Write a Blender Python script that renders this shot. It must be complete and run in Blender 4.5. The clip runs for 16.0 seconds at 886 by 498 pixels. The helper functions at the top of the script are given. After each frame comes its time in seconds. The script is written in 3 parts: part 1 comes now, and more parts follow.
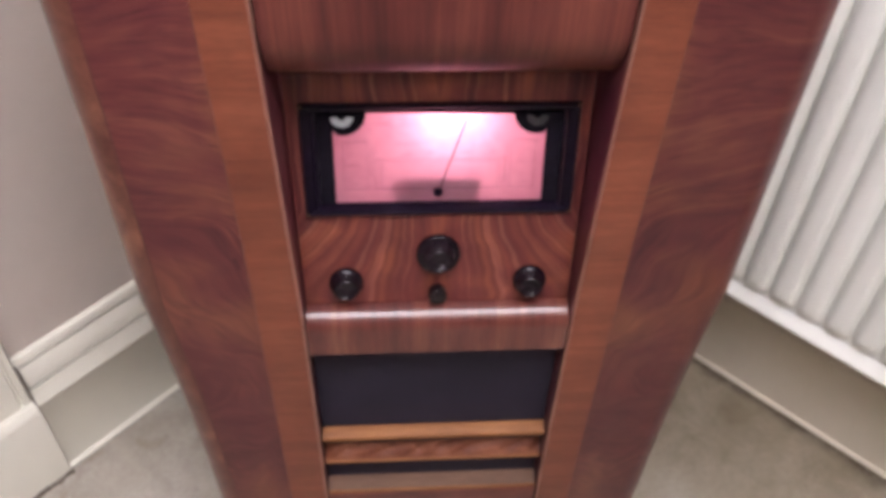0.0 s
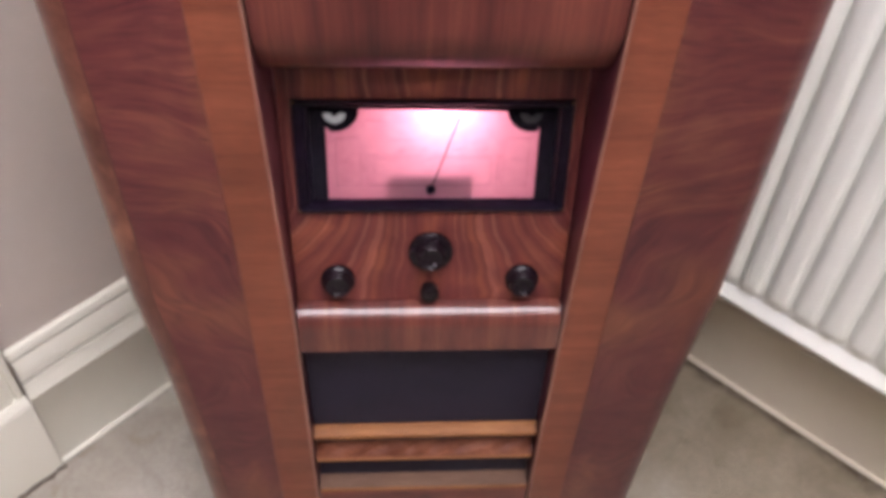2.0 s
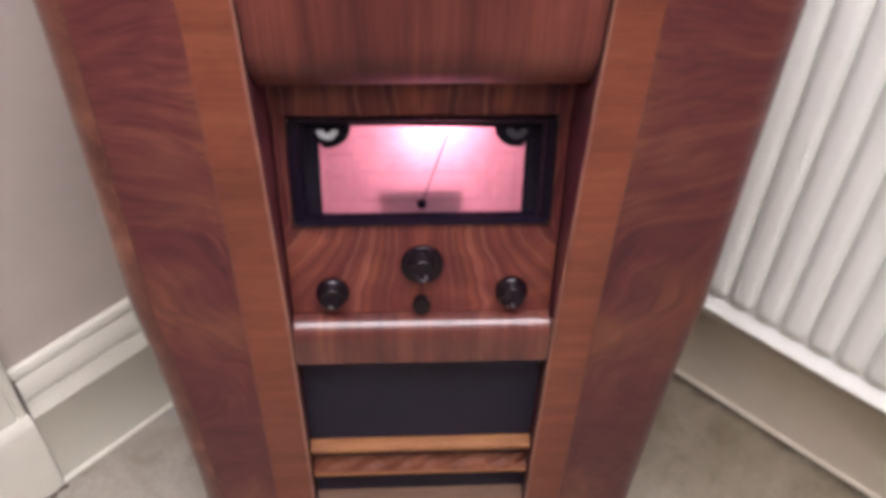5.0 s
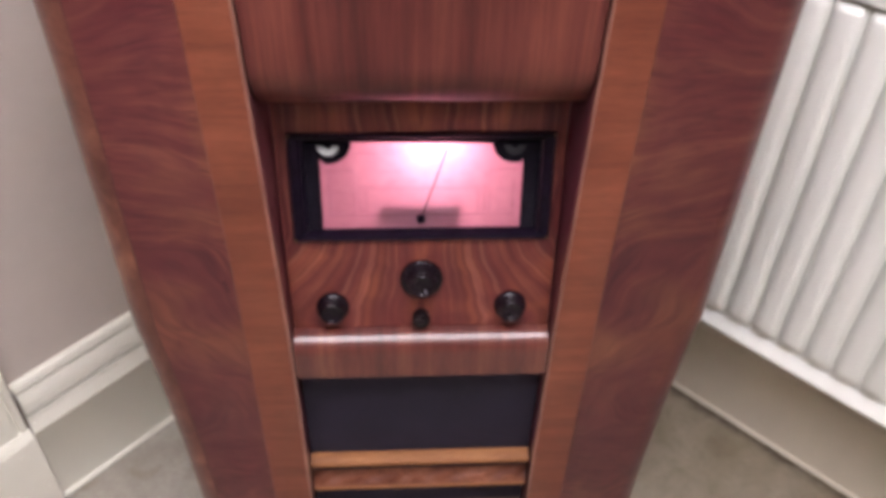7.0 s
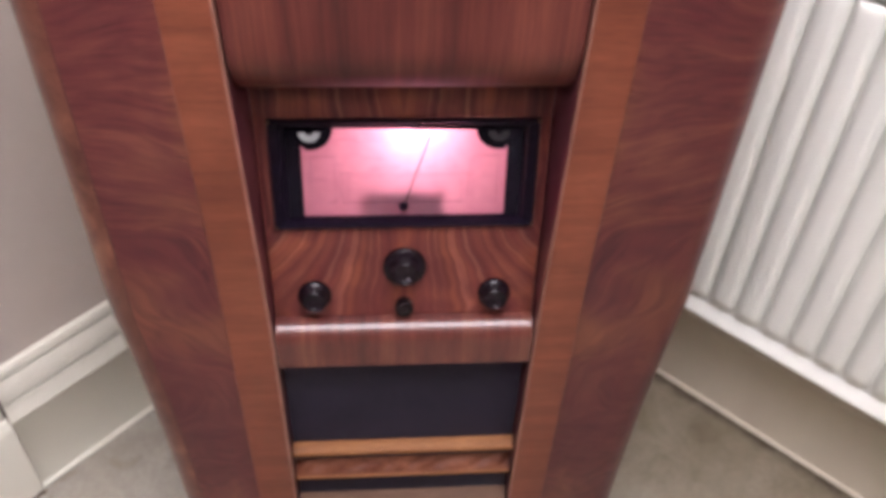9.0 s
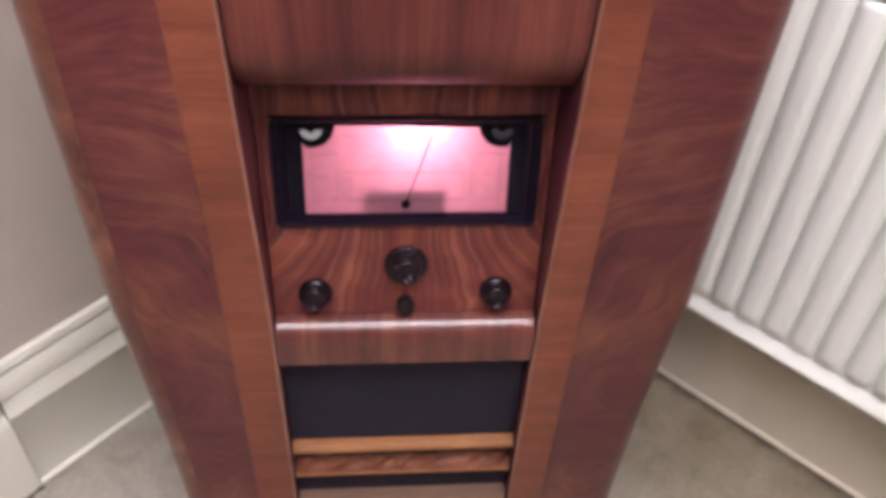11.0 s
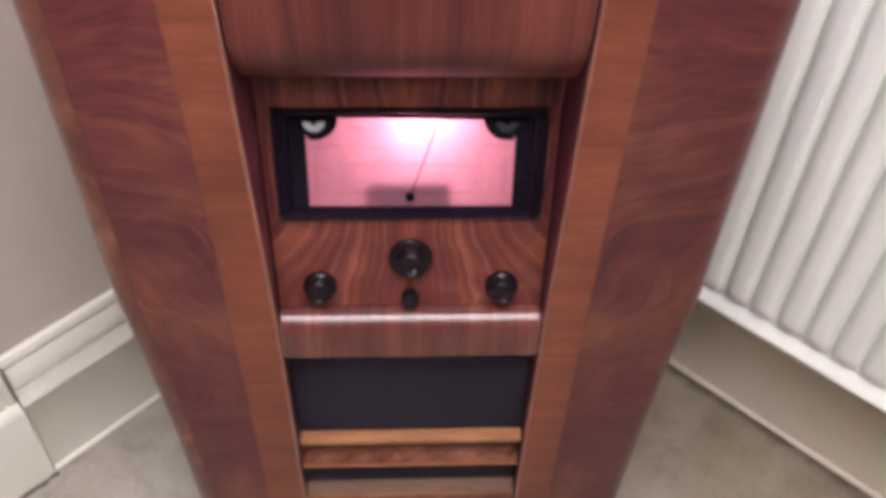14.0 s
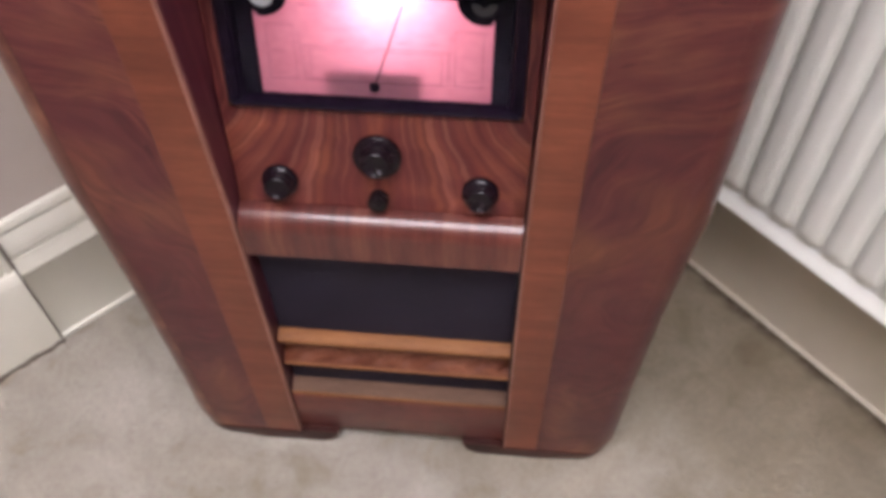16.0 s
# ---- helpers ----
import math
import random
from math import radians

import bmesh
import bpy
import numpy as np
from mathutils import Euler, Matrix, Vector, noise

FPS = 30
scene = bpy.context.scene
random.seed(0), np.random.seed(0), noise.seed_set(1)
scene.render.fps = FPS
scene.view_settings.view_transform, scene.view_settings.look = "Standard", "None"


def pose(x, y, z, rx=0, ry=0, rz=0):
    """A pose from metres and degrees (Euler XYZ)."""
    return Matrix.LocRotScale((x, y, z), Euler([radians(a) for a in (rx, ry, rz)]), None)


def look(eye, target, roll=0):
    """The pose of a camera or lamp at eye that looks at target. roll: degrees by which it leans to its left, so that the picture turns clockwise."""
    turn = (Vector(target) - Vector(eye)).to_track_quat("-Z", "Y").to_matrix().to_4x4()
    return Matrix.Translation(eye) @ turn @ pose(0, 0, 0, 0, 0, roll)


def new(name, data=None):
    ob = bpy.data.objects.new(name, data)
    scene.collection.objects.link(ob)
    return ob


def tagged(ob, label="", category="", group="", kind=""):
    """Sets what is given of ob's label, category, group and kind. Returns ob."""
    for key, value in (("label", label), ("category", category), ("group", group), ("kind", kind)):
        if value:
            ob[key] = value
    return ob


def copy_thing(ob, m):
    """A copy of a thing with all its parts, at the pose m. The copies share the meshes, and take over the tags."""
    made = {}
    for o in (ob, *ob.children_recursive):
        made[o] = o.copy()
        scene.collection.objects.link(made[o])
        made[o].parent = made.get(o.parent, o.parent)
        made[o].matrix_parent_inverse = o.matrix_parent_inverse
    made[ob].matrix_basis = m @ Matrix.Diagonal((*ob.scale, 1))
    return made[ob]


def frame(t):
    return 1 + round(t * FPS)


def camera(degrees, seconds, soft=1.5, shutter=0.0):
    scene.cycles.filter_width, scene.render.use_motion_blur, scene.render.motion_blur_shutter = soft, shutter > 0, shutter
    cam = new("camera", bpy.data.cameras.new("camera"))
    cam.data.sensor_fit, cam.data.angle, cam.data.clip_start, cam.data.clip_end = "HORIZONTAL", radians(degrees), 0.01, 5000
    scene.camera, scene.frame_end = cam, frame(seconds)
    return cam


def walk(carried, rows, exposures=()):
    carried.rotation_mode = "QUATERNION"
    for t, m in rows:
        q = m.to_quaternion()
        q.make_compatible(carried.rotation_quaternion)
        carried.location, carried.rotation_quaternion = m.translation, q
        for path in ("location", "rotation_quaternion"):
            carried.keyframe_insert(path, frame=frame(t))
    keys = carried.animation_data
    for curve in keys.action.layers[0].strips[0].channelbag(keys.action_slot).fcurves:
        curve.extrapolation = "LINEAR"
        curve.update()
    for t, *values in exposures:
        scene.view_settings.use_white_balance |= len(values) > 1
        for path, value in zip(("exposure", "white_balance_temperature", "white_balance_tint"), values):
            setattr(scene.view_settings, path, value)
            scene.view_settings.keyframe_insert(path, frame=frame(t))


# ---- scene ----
cam = camera(55.0, 16.0, soft=4.6)
PATH = [
    (0, (-0.045, -0.535, 1.084), (0.072, 0.874, -0.331), 2.2),
    (0.5, (-0.036, -0.542, 1.081), (0.081, 0.864, -0.337), 2.4),
    (1, (-0.032, -0.542, 1.083), (0.103, 0.866, -0.33), 2.5),
    (1.5, (-0.029, -0.541, 1.077), (0.093, 0.86, -0.345), 2.5),
    (2, (-0.036, -0.537, 1.079), (0.077, 0.877, -0.331), 2.8),
    (2.5, (-0.035, -0.537, 1.077), (0.062, 0.886, -0.324), 2.5),
    (3, (-0.034, -0.542, 1.079), (0.072, 0.892, -0.311), 2.4),
    (3.5, (-0.03, -0.55, 1.078), (0.077, 0.893, -0.302), 2.2),
    (4, (-0.028, -0.557, 1.08), (0.065, 0.905, -0.283), 2.0),
    (6.5, (-0.019, -0.577, 1.085), (0.099, 0.898, -0.26), 1.8),
    (7, (-0.025, -0.574, 1.089), (0.081, 0.915, -0.242), 1.9),
    (7.5, (-0.022, -0.574, 1.087), (0.087, 0.913, -0.247), 1.7),
    (8, (-0.028, -0.571, 1.088), (0.087, 0.906, -0.256), 2.4),
    (8.5, (-0.027, -0.569, 1.086), (0.101, 0.903, -0.262), 2.4),
    (9, (-0.025, -0.566, 1.084), (0.121, 0.898, -0.27), 2.9),
    (11.5, (-0.03, -0.555, 1.084), (0.123, 0.892, -0.288), 3.4),
    (12, (-0.03, -0.548, 1.085), (0.118, 0.886, -0.301), 3.4),
    (12.5, (-0.024, -0.546, 1.085), (0.088, 0.88, -0.314), 2.9),
    (13, (-0.017, -0.55, 1.085), (0.057, 0.887, -0.304), 2.0),
    (13.5, (-0.015, -0.553, 1.085), (0.061, 0.894, -0.293), 2.1),
    (14, (-0.009, -0.552, 1.083), (0.084, 0.887, -0.303), 2.2),
    (14.5, (0.0, -0.535, 1.069), (0.085, 0.84, -0.381), 2.2),
    (15, (0.035, -0.515, 1.058), (0.076, 0.811, -0.438), 1.8),
    (15.5, (0.086, -0.493, 1.046), (0.003, 0.809, -0.469), 0.7),
    (16, (0.107, -0.466, 1.036), (-0.023, 0.747, -0.549), -1.1),
]
walk(cam, [(t, look(eye, target, roll)) for t, eye, target, roll in PATH], exposures=[(0.0, 0.0), (14.2, 0.0), (16.0, -0.1)])

# ---- light ----
world = bpy.data.worlds.new("room_air")
scene.world = world
world.use_nodes = True
world.node_tree.nodes["Background"].inputs[0].default_value = (0.9, 0.93, 1.0, 1)
world.node_tree.nodes["Background"].inputs[1].default_value = 0.02
CEILING_POWER, FILL_UPLIGHT_POWER, ROOM_FILL_POWER, DIAL_POWER = 39.5, 38.0, 72.0, 1.9
ANGLE = radians(46)
SA, CA = math.sin(ANGLE), math.cos(ANGLE)


def lamp(name, kind, place, power, colour, size):
    data = bpy.data.lights.new(name, kind)
    data.energy, data.color = power, colour
    if kind == "AREA":
        data.shape, data.size, data.size_y = "RECTANGLE", *size
    else:
        data.shadow_soft_size = size
    ob = new(name, data)
    ob.matrix_world = pose(*place)
    return ob


lamp("ceiling_lamp_light", "AREA", (0.06, -0.68, 2.145), CEILING_POWER, (1.0, 0.935, 1.045), (1.15, 0.52))
# Unseen fill lights, added to brighten walls and skirting by ceiling bounce.
lamp("ceiling_fill_uplight", "AREA", (0.06, -0.68, 2.235, 180, 0, 0), FILL_UPLIGHT_POWER, (1.0, 0.935, 1.045), (1.15, 0.52))
lamp("room_fill_uplight", "AREA", (0.06, -1.90, 2.235, 180, 0, 0), ROOM_FILL_POWER, (1.0, 0.935, 1.045), (1.15, 0.52))
lamp("dial_bulb_light", "POINT", (0.009, 0.1150, 0.6410), DIAL_POWER, (1.0, 0.91, 0.95), 0.018)


# ---- materials ----
def shader(name, rough=0.5, metal=0.0, coat=0.0, coat_rough=0.1):
    mat = bpy.data.materials.new(name)
    mat.use_nodes = True
    tree = mat.node_tree
    bsdf = tree.nodes["Principled BSDF"]
    bsdf.inputs["Roughness"].default_value = rough
    bsdf.inputs["Metallic"].default_value = metal
    bsdf.inputs["Coat Weight"].default_value = coat
    bsdf.inputs["Coat Roughness"].default_value = coat_rough
    return mat, tree, bsdf


def node(tree, kind, **values):
    n = tree.nodes.new(kind)
    for key, value in values.items():
        n.inputs[key.replace("_", " ")].default_value = value
    return n


def ramp(tree, source, stops):
    r = tree.nodes.new("ShaderNodeValToRGB")
    els = r.color_ramp.elements
    while len(els) < len(stops):
        els.new(0.5)
    for el, (at, colour) in zip(els, stops):
        el.position, el.color = at, (*colour, 1)
    tree.links.new(source, r.inputs[0])
    return r.outputs[0]


def mixed(tree, how, fac, a, b):
    m = tree.nodes.new("ShaderNodeMix")
    m.data_type, m.blend_type = "RGBA", how
    for socket, value in ((m.inputs[0], fac), (m.inputs[6], a), (m.inputs[7], b)):
        if isinstance(value, (int, float)):
            socket.default_value = value
        elif isinstance(value, tuple):
            socket.default_value = (*value, 1)
        else:
            tree.links.new(value, socket)
    return m.outputs[2]


def sums(tree, how, a, b=0.0):
    m = tree.nodes.new("ShaderNodeMath")
    m.operation = how
    for socket, value in zip(m.inputs, (a, b)):
        if isinstance(value, (int, float)):
            socket.default_value = value
        else:
            tree.links.new(value, socket)
    return m.outputs[0]


def coords(tree, scale, turn=(0, 0, 0), source=None):
    m = tree.nodes.new("ShaderNodeMapping")
    m.inputs["Scale"].default_value = scale
    m.inputs["Rotation"].default_value = turn
    tree.links.new(source or tree.nodes.new("ShaderNodeTexCoord").outputs["Object"], m.inputs["Vector"])
    return m.outputs[0]


def noise_of(tree, vector, scale, detail=4.0, distortion=0.0, rough=0.55):
    n = node(tree, "ShaderNodeTexNoise", Scale=scale, Detail=detail, Distortion=distortion, Roughness=rough)
    tree.links.new(vector, n.inputs["Vector"])
    return n.outputs[0]


def relief(tree, bsdf, height, strength, distance):
    b = node(tree, "ShaderNodeBump", Strength=strength, Distance=distance)
    tree.links.new(height, b.inputs["Height"])
    tree.links.new(b.outputs[0], bsdf.inputs["Normal"])


def veneer(name, deep, mid, pale, stretch, scale=1.0, warp=0.6, rough=0.38, coat=0.2, source=None, wear=0.35, grain=0.4, sheen=0.12):
    """Polished veneer: stretch squeezes the grain across it, warp swirls it."""
    mat, tree, bsdf = shader(name, rough, 0.0, coat, sheen)
    bsdf.inputs["Specular IOR Level"].default_value = 0.3
    if source:
        vec = source(tree)
    else:
        vec = tree.nodes.new("ShaderNodeTexCoord").outputs["Object"]
    base = coords(tree, stretch, source=vec)
    broad = noise_of(tree, base, 1.0 * scale, 3.0, warp)
    fine = noise_of(tree, base, 5.0 * scale, 6.0, warp * 0.5, 0.65)
    pores = noise_of(tree, base, 22.0 * scale, 3.0, 0.1, 0.7)
    tone = sums(tree, "ADD", sums(tree, "MULTIPLY", broad, 1.0 - grain), sums(tree, "MULTIPLY", fine, grain))
    colour = ramp(tree, tone, ((0.33, deep), (0.5, mid), (0.66, pale)))
    colour = mixed(tree, "MULTIPLY", 0.35, colour, ramp(tree, pores, ((0.35, (0.45, 0.4, 0.4)), (0.55, (1, 1, 1)))))
    blotch = noise_of(tree, coords(tree, (1, 1, 1)), 9.0, 3.0)
    colour = mixed(tree, "MULTIPLY", wear, colour, ramp(tree, blotch, ((0.35, (0.62, 0.58, 0.6)), (0.62, (1.0, 1.0, 1.0)))))
    tree.links.new(colour, bsdf.inputs["Base Color"])
    smear = noise_of(tree, coords(tree, (1, 1, 1)), 28.0, 4.0)
    tree.links.new(sums(tree, "ADD", rough - 0.08, sums(tree, "MULTIPLY", smear, 0.16)), bsdf.inputs["Roughness"])
    relief(tree, bsdf, fine, 0.08, 0.0006)
    return mat


def splayed(tree):
    """Book-matched coordinates whose grain opens outwards below the dial, the outer grain most."""
    split = tree.nodes.new("ShaderNodeSeparateXYZ")
    tree.links.new(tree.nodes.new("ShaderNodeTexCoord").outputs["Object"], split.inputs[0])
    fall = tree.nodes.new("ShaderNodeMapRange")
    fall.interpolation_type = "SMOOTHSTEP"
    for key, value in (("From Min", 0.558), ("From Max", 0.448), ("To Min", 0.0), ("To Max", 1.0)):
        fall.inputs[key].default_value = value
    tree.links.new(split.outputs[2], fall.inputs[0])
    side = sums(tree, "ABSOLUTE", split.outputs[0])
    spread = sums(tree, "ADD", 0.15, sums(tree, "MULTIPLY", side, 5.0))
    sway = noise_of(tree, coords(tree, (9.0, 9.0, 26.0)), 1.0, 2.0)
    across = sums(tree, "DIVIDE", side, sums(tree, "ADD", 1.0, sums(tree, "MULTIPLY", spread, fall.outputs[0])))
    across = sums(tree, "ADD", across, sums(tree, "MULTIPLY", sums(tree, "SUBTRACT", sway, 0.5), 0.012))
    join = tree.nodes.new("ShaderNodeCombineXYZ")
    tree.links.new(across, join.inputs[0])
    tree.links.new(split.outputs[2], join.inputs[2])
    return join.outputs[0]


def striped_panel(name):
    """Straight-grained veneer with sparse pale stripes, opening outwards below the dial."""
    mat, tree, bsdf = shader(name, 0.40, 0.0, 0.12, 0.12)
    bsdf.inputs["Specular IOR Level"].default_value = 0.3
    vec = splayed(tree)
    broad = noise_of(tree, coords(tree, (46.0, 1.0, 1.6), source=vec), 1.0, 3.0, 0.3)
    fine = noise_of(tree, coords(tree, (190.0, 1.0, 4.0), source=vec), 1.0, 4.0, 0.2, 0.6)
    pale = noise_of(tree, coords(tree, (150.0, 1.0, 2.2), source=vec), 1.0, 2.0, 0.2)
    colour = ramp(tree, broad, ((0.33, (0.064, 0.0126, 0.0145)), (0.50, (0.127, 0.0285, 0.0245)), (0.66, (0.190, 0.0545, 0.0325))))
    colour = mixed(tree, "MULTIPLY", 0.55, colour, ramp(tree, fine, ((0.34, (0.40, 0.34, 0.36)), (0.52, (1, 1, 1)), (0.7, (1.2, 1.25, 1.2)))))
    colour = mixed(tree, "MIX", ramp(tree, pale, ((0.54, (0, 0, 0)), (0.68, (0.60, 0.60, 0.60)))), colour, (0.260, 0.1000, 0.0740))
    amber = noise_of(tree, coords(tree, (1, 1, 1)), 17.0, 3.0, 0.6)
    colour = mixed(tree, "MULTIPLY", 0.8, colour, ramp(tree, amber, ((0.36, (0.78, 0.70, 0.78)), (0.50, (1, 1, 1)), (0.66, (1.45, 1.60, 1.25)))))
    tree.links.new(colour, bsdf.inputs["Base Color"])
    smear = noise_of(tree, coords(tree, (1, 1, 1)), 28.0, 4.0)
    tree.links.new(sums(tree, "ADD", 0.30, sums(tree, "MULTIPLY", smear, 0.18)), bsdf.inputs["Roughness"])
    relief(tree, bsdf, fine, 0.06, 0.0005)
    return mat


def burr(name):
    """Book-matched figured walnut: curls that fall towards the middle, plum shadows and amber patches."""
    mat, tree, bsdf = shader(name, 0.36, 0.0, 0.22, 0.14)
    bsdf.inputs["Specular IOR Level"].default_value = 0.3
    split = tree.nodes.new("ShaderNodeSeparateXYZ")
    tree.links.new(tree.nodes.new("ShaderNodeTexCoord").outputs["Object"], split.inputs[0])
    side = sums(tree, "ABSOLUTE", split.outputs[0])
    hand = sums(tree, "MULTIPLY", sums(tree, "LESS_THAN", split.outputs[0], 0.0), 0.013)
    join = tree.nodes.new("ShaderNodeCombineXYZ")
    tree.links.new(side, join.inputs[0])
    tree.links.new(sums(tree, "ADD", split.outputs[1], hand), join.inputs[1])
    tree.links.new(split.outputs[2], join.inputs[2])
    flat = join.outputs[0]
    drift = node(tree, "ShaderNodeTexNoise", Scale=8.5, Detail=1.0, Distortion=0.2)
    tree.links.new(flat, drift.inputs["Vector"])
    bend = sums(tree, "MULTIPLY", sums(tree, "SUBTRACT", drift.outputs[0], 0.5), 0.12)
    lean = ramp(tree, split.outputs[2], [(z, (v, v, v)) for z, v in ((0.10, 0.42), (0.35, 0.55), (0.58, 0.86), (0.72, 0.40), (0.86, 0.05))])
    slope = sums(tree, "MULTIPLY", sums(tree, "SUBTRACT", lean, 0.40), 1.9)
    level = sums(tree, "ADD", sums(tree, "SUBTRACT", split.outputs[2], sums(tree, "MULTIPLY", side, slope)), bend)
    curl = tree.nodes.new("ShaderNodeCombineXYZ")
    tree.links.new(side, curl.inputs[0])
    tree.links.new(sums(tree, "ADD", split.outputs[1], hand), curl.inputs[1])
    tree.links.new(level, curl.inputs[2])
    curl = curl.outputs[0]
    broad = noise_of(tree, coords(tree, (7.0, 7.0, 20.0), source=curl), 1.0, 4.0, 0.8)
    fine = noise_of(tree, coords(tree, (20.0, 20.0, 85.0), source=curl), 1.0, 4.0, 0.5, 0.6)
    hair = noise_of(tree, coords(tree, (30.0, 30.0, 330.0), source=curl), 1.0, 2.0)
    tone = sums(tree, "ADD", sums(tree, "MULTIPLY", broad, 0.74), sums(tree, "MULTIPLY", fine, 0.26))
    colour = ramp(tree, tone, ((0.32, (0.0720, 0.0148, 0.0165)), (0.45, (0.0970, 0.0212, 0.0205)), (0.55, (0.1130, 0.0278, 0.0236)), (0.68, (0.1480, 0.0420, 0.0305))))
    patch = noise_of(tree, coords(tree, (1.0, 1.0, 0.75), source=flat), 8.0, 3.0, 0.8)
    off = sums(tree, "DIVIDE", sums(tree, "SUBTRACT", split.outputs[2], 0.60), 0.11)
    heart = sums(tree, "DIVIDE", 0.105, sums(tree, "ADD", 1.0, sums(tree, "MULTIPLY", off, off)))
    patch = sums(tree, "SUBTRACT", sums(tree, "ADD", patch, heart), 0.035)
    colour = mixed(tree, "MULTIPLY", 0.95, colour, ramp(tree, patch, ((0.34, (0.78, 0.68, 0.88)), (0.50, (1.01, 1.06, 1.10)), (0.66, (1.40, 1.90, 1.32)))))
    vein = sums(tree, "ABSOLUTE", sums(tree, "SUBTRACT", noise_of(tree, coords(tree, (4.5, 4.5, 26.0), source=curl), 1.0, 3.0, 0.6), 0.5))
    where = noise_of(tree, flat, 15.0, 2.0)
    amount = ramp(tree, where, ((0.42, (0.0, 0.0, 0.0)), (0.64, (0.60, 0.60, 0.60))))
    colour = mixed(tree, "MULTIPLY", amount, colour, ramp(tree, vein, ((0.0, (0.62, 0.55, 0.64)), (0.018, (0.85, 0.82, 0.85)), (0.040, (1.40, 1.48, 1.32)), (0.085, (1.0, 1.0, 1.0)))))
    flame = noise_of(tree, coords(tree, (24.0, 24.0, 58.0), source=curl), 1.0, 3.0, 1.5)
    patchy = ramp(tree, noise_of(tree, flat, 12.0, 2.0), ((0.38, (0.12, 0.12, 0.12)), (0.62, (0.62, 0.62, 0.62))))
    colour = mixed(tree, "MULTIPLY", patchy, colour, ramp(tree, flame, ((0.34, (0.66, 0.58, 0.66)), (0.48, (1, 1, 1)), (0.66, (1.22, 1.30, 1.16)))))
    colour = mixed(tree, "MULTIPLY", 0.20, colour, ramp(tree, hair, ((0.34, (0.5, 0.45, 0.48)), (0.58, (1.1, 1.1, 1.1)))))
    knot = node(tree, "ShaderNodeTexVoronoi", Scale=21.0)
    tree.links.new(coords(tree, (1.0, 1.0, 1.9), source=curl), knot.inputs["Vector"])
    eye = sums(tree, "ADD", knot.outputs["Distance"], sums(tree, "MULTIPLY", sums(tree, "LESS_THAN", noise_of(tree, flat, 8.0, 2.0), 0.545), 1.0))
    colour = mixed(tree, "MULTIPLY", 0.55, colour, ramp(tree, eye, ((0.06, (0.25, 0.2, 0.30)), (0.19, (1.25, 1.2, 1.15)), (0.34, (1, 1, 1)))))
    # The front's uneven light is put into the veneer: left paler, right darker.
    lit_half = sums(tree, "LESS_THAN", split.outputs[0], 0.0)
    colour = mixed(tree, "MULTIPLY", 1.0, colour, ramp(tree, lit_half, ((0.0, (0.93, 0.92, 0.93)), (1.0, (1.10, 1.08, 1.12)))))
    tree.links.new(colour, bsdf.inputs["Base Color"])
    smear = noise_of(tree, coords(tree, (1, 1, 1)), 26.0, 4.0)
    tree.links.new(sums(tree, "ADD", 0.27, sums(tree, "MULTIPLY", smear, 0.20)), bsdf.inputs["Roughness"])
    relief(tree, bsdf, fine, 0.06, 0.0006)
    return mat


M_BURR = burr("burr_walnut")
M_BAND = veneer("crossbanded_walnut", (0.152, 0.0400, 0.0220), (0.208, 0.0590, 0.0310), (0.256, 0.0790, 0.0420), (2.5, 2.5, 40.0), 1.3, 0.25, wear=0.6, grain=0.5)
M_EDGE = veneer("worn_walnut_edge", (0.080, 0.0240, 0.018), (0.160, 0.0570, 0.039), (0.300, 0.1300, 0.076), (9.0, 9.0, 7.0), 1.0, 1.0, rough=0.36, coat=0.25, wear=0.5, sheen=0.2)
M_STRING = veneer("inlay_line", (0.050, 0.0140, 0.013), (0.080, 0.0240, 0.020), (0.120, 0.0420, 0.030), (9.0, 9.0, 5.0), 1.0, 0.8)
M_PANEL = striped_panel("figured_panel")
M_HEAD = veneer("striped_walnut", (0.045, 0.0095, 0.010), (0.112, 0.0265, 0.022), (0.21, 0.0600, 0.040), (22.0, 2.0, 0.8), 0.8, 0.3, rough=0.42, coat=0.12)
M_CHEEK = veneer("cheek_walnut", (0.050, 0.0100, 0.0200), (0.110, 0.0245, 0.0370), (0.185, 0.0510, 0.063), (40.0, 40.0, 1.2), 0.8, 0.2)
M_RAIL = veneer("rail_walnut", (0.062, 0.0102, 0.0092), (0.116, 0.0240, 0.0170), (0.200, 0.0610, 0.036), (30.0, 2.0, 2.0), 0.9, 0.3, rough=0.6, coat=0.95, grain=0.3, sheen=0.16)
M_SLAT = veneer("louvre_walnut", (0.17, 0.060, 0.019), (0.26, 0.102, 0.033), (0.34, 0.150, 0.053), (5.0, 30.0, 60.0), 1.0, 0.8, rough=0.6, coat=0.0)
M_DUSTY = veneer("dusty_louvre_top", (0.105, 0.055, 0.033), (0.145, 0.080, 0.050), (0.185, 0.108, 0.072), (5.0, 30.0, 60.0), 1.0, 0.8, rough=0.7, coat=0.0)
M_RIPPLE = veneer("rippled_walnut", (0.095, 0.0250, 0.0125), (0.175, 0.0560, 0.0280), (0.290, 0.1150, 0.0640), (12.0, 30.0, 20.0), 0.8, 0.8, rough=0.45, coat=0.1)
M_BASE = veneer("bottom_rail_walnut", (0.105, 0.0235, 0.018), (0.168, 0.0410, 0.029), (0.225, 0.0630, 0.041), (6.0, 6.0, 16.0), 1.0, 1.0)
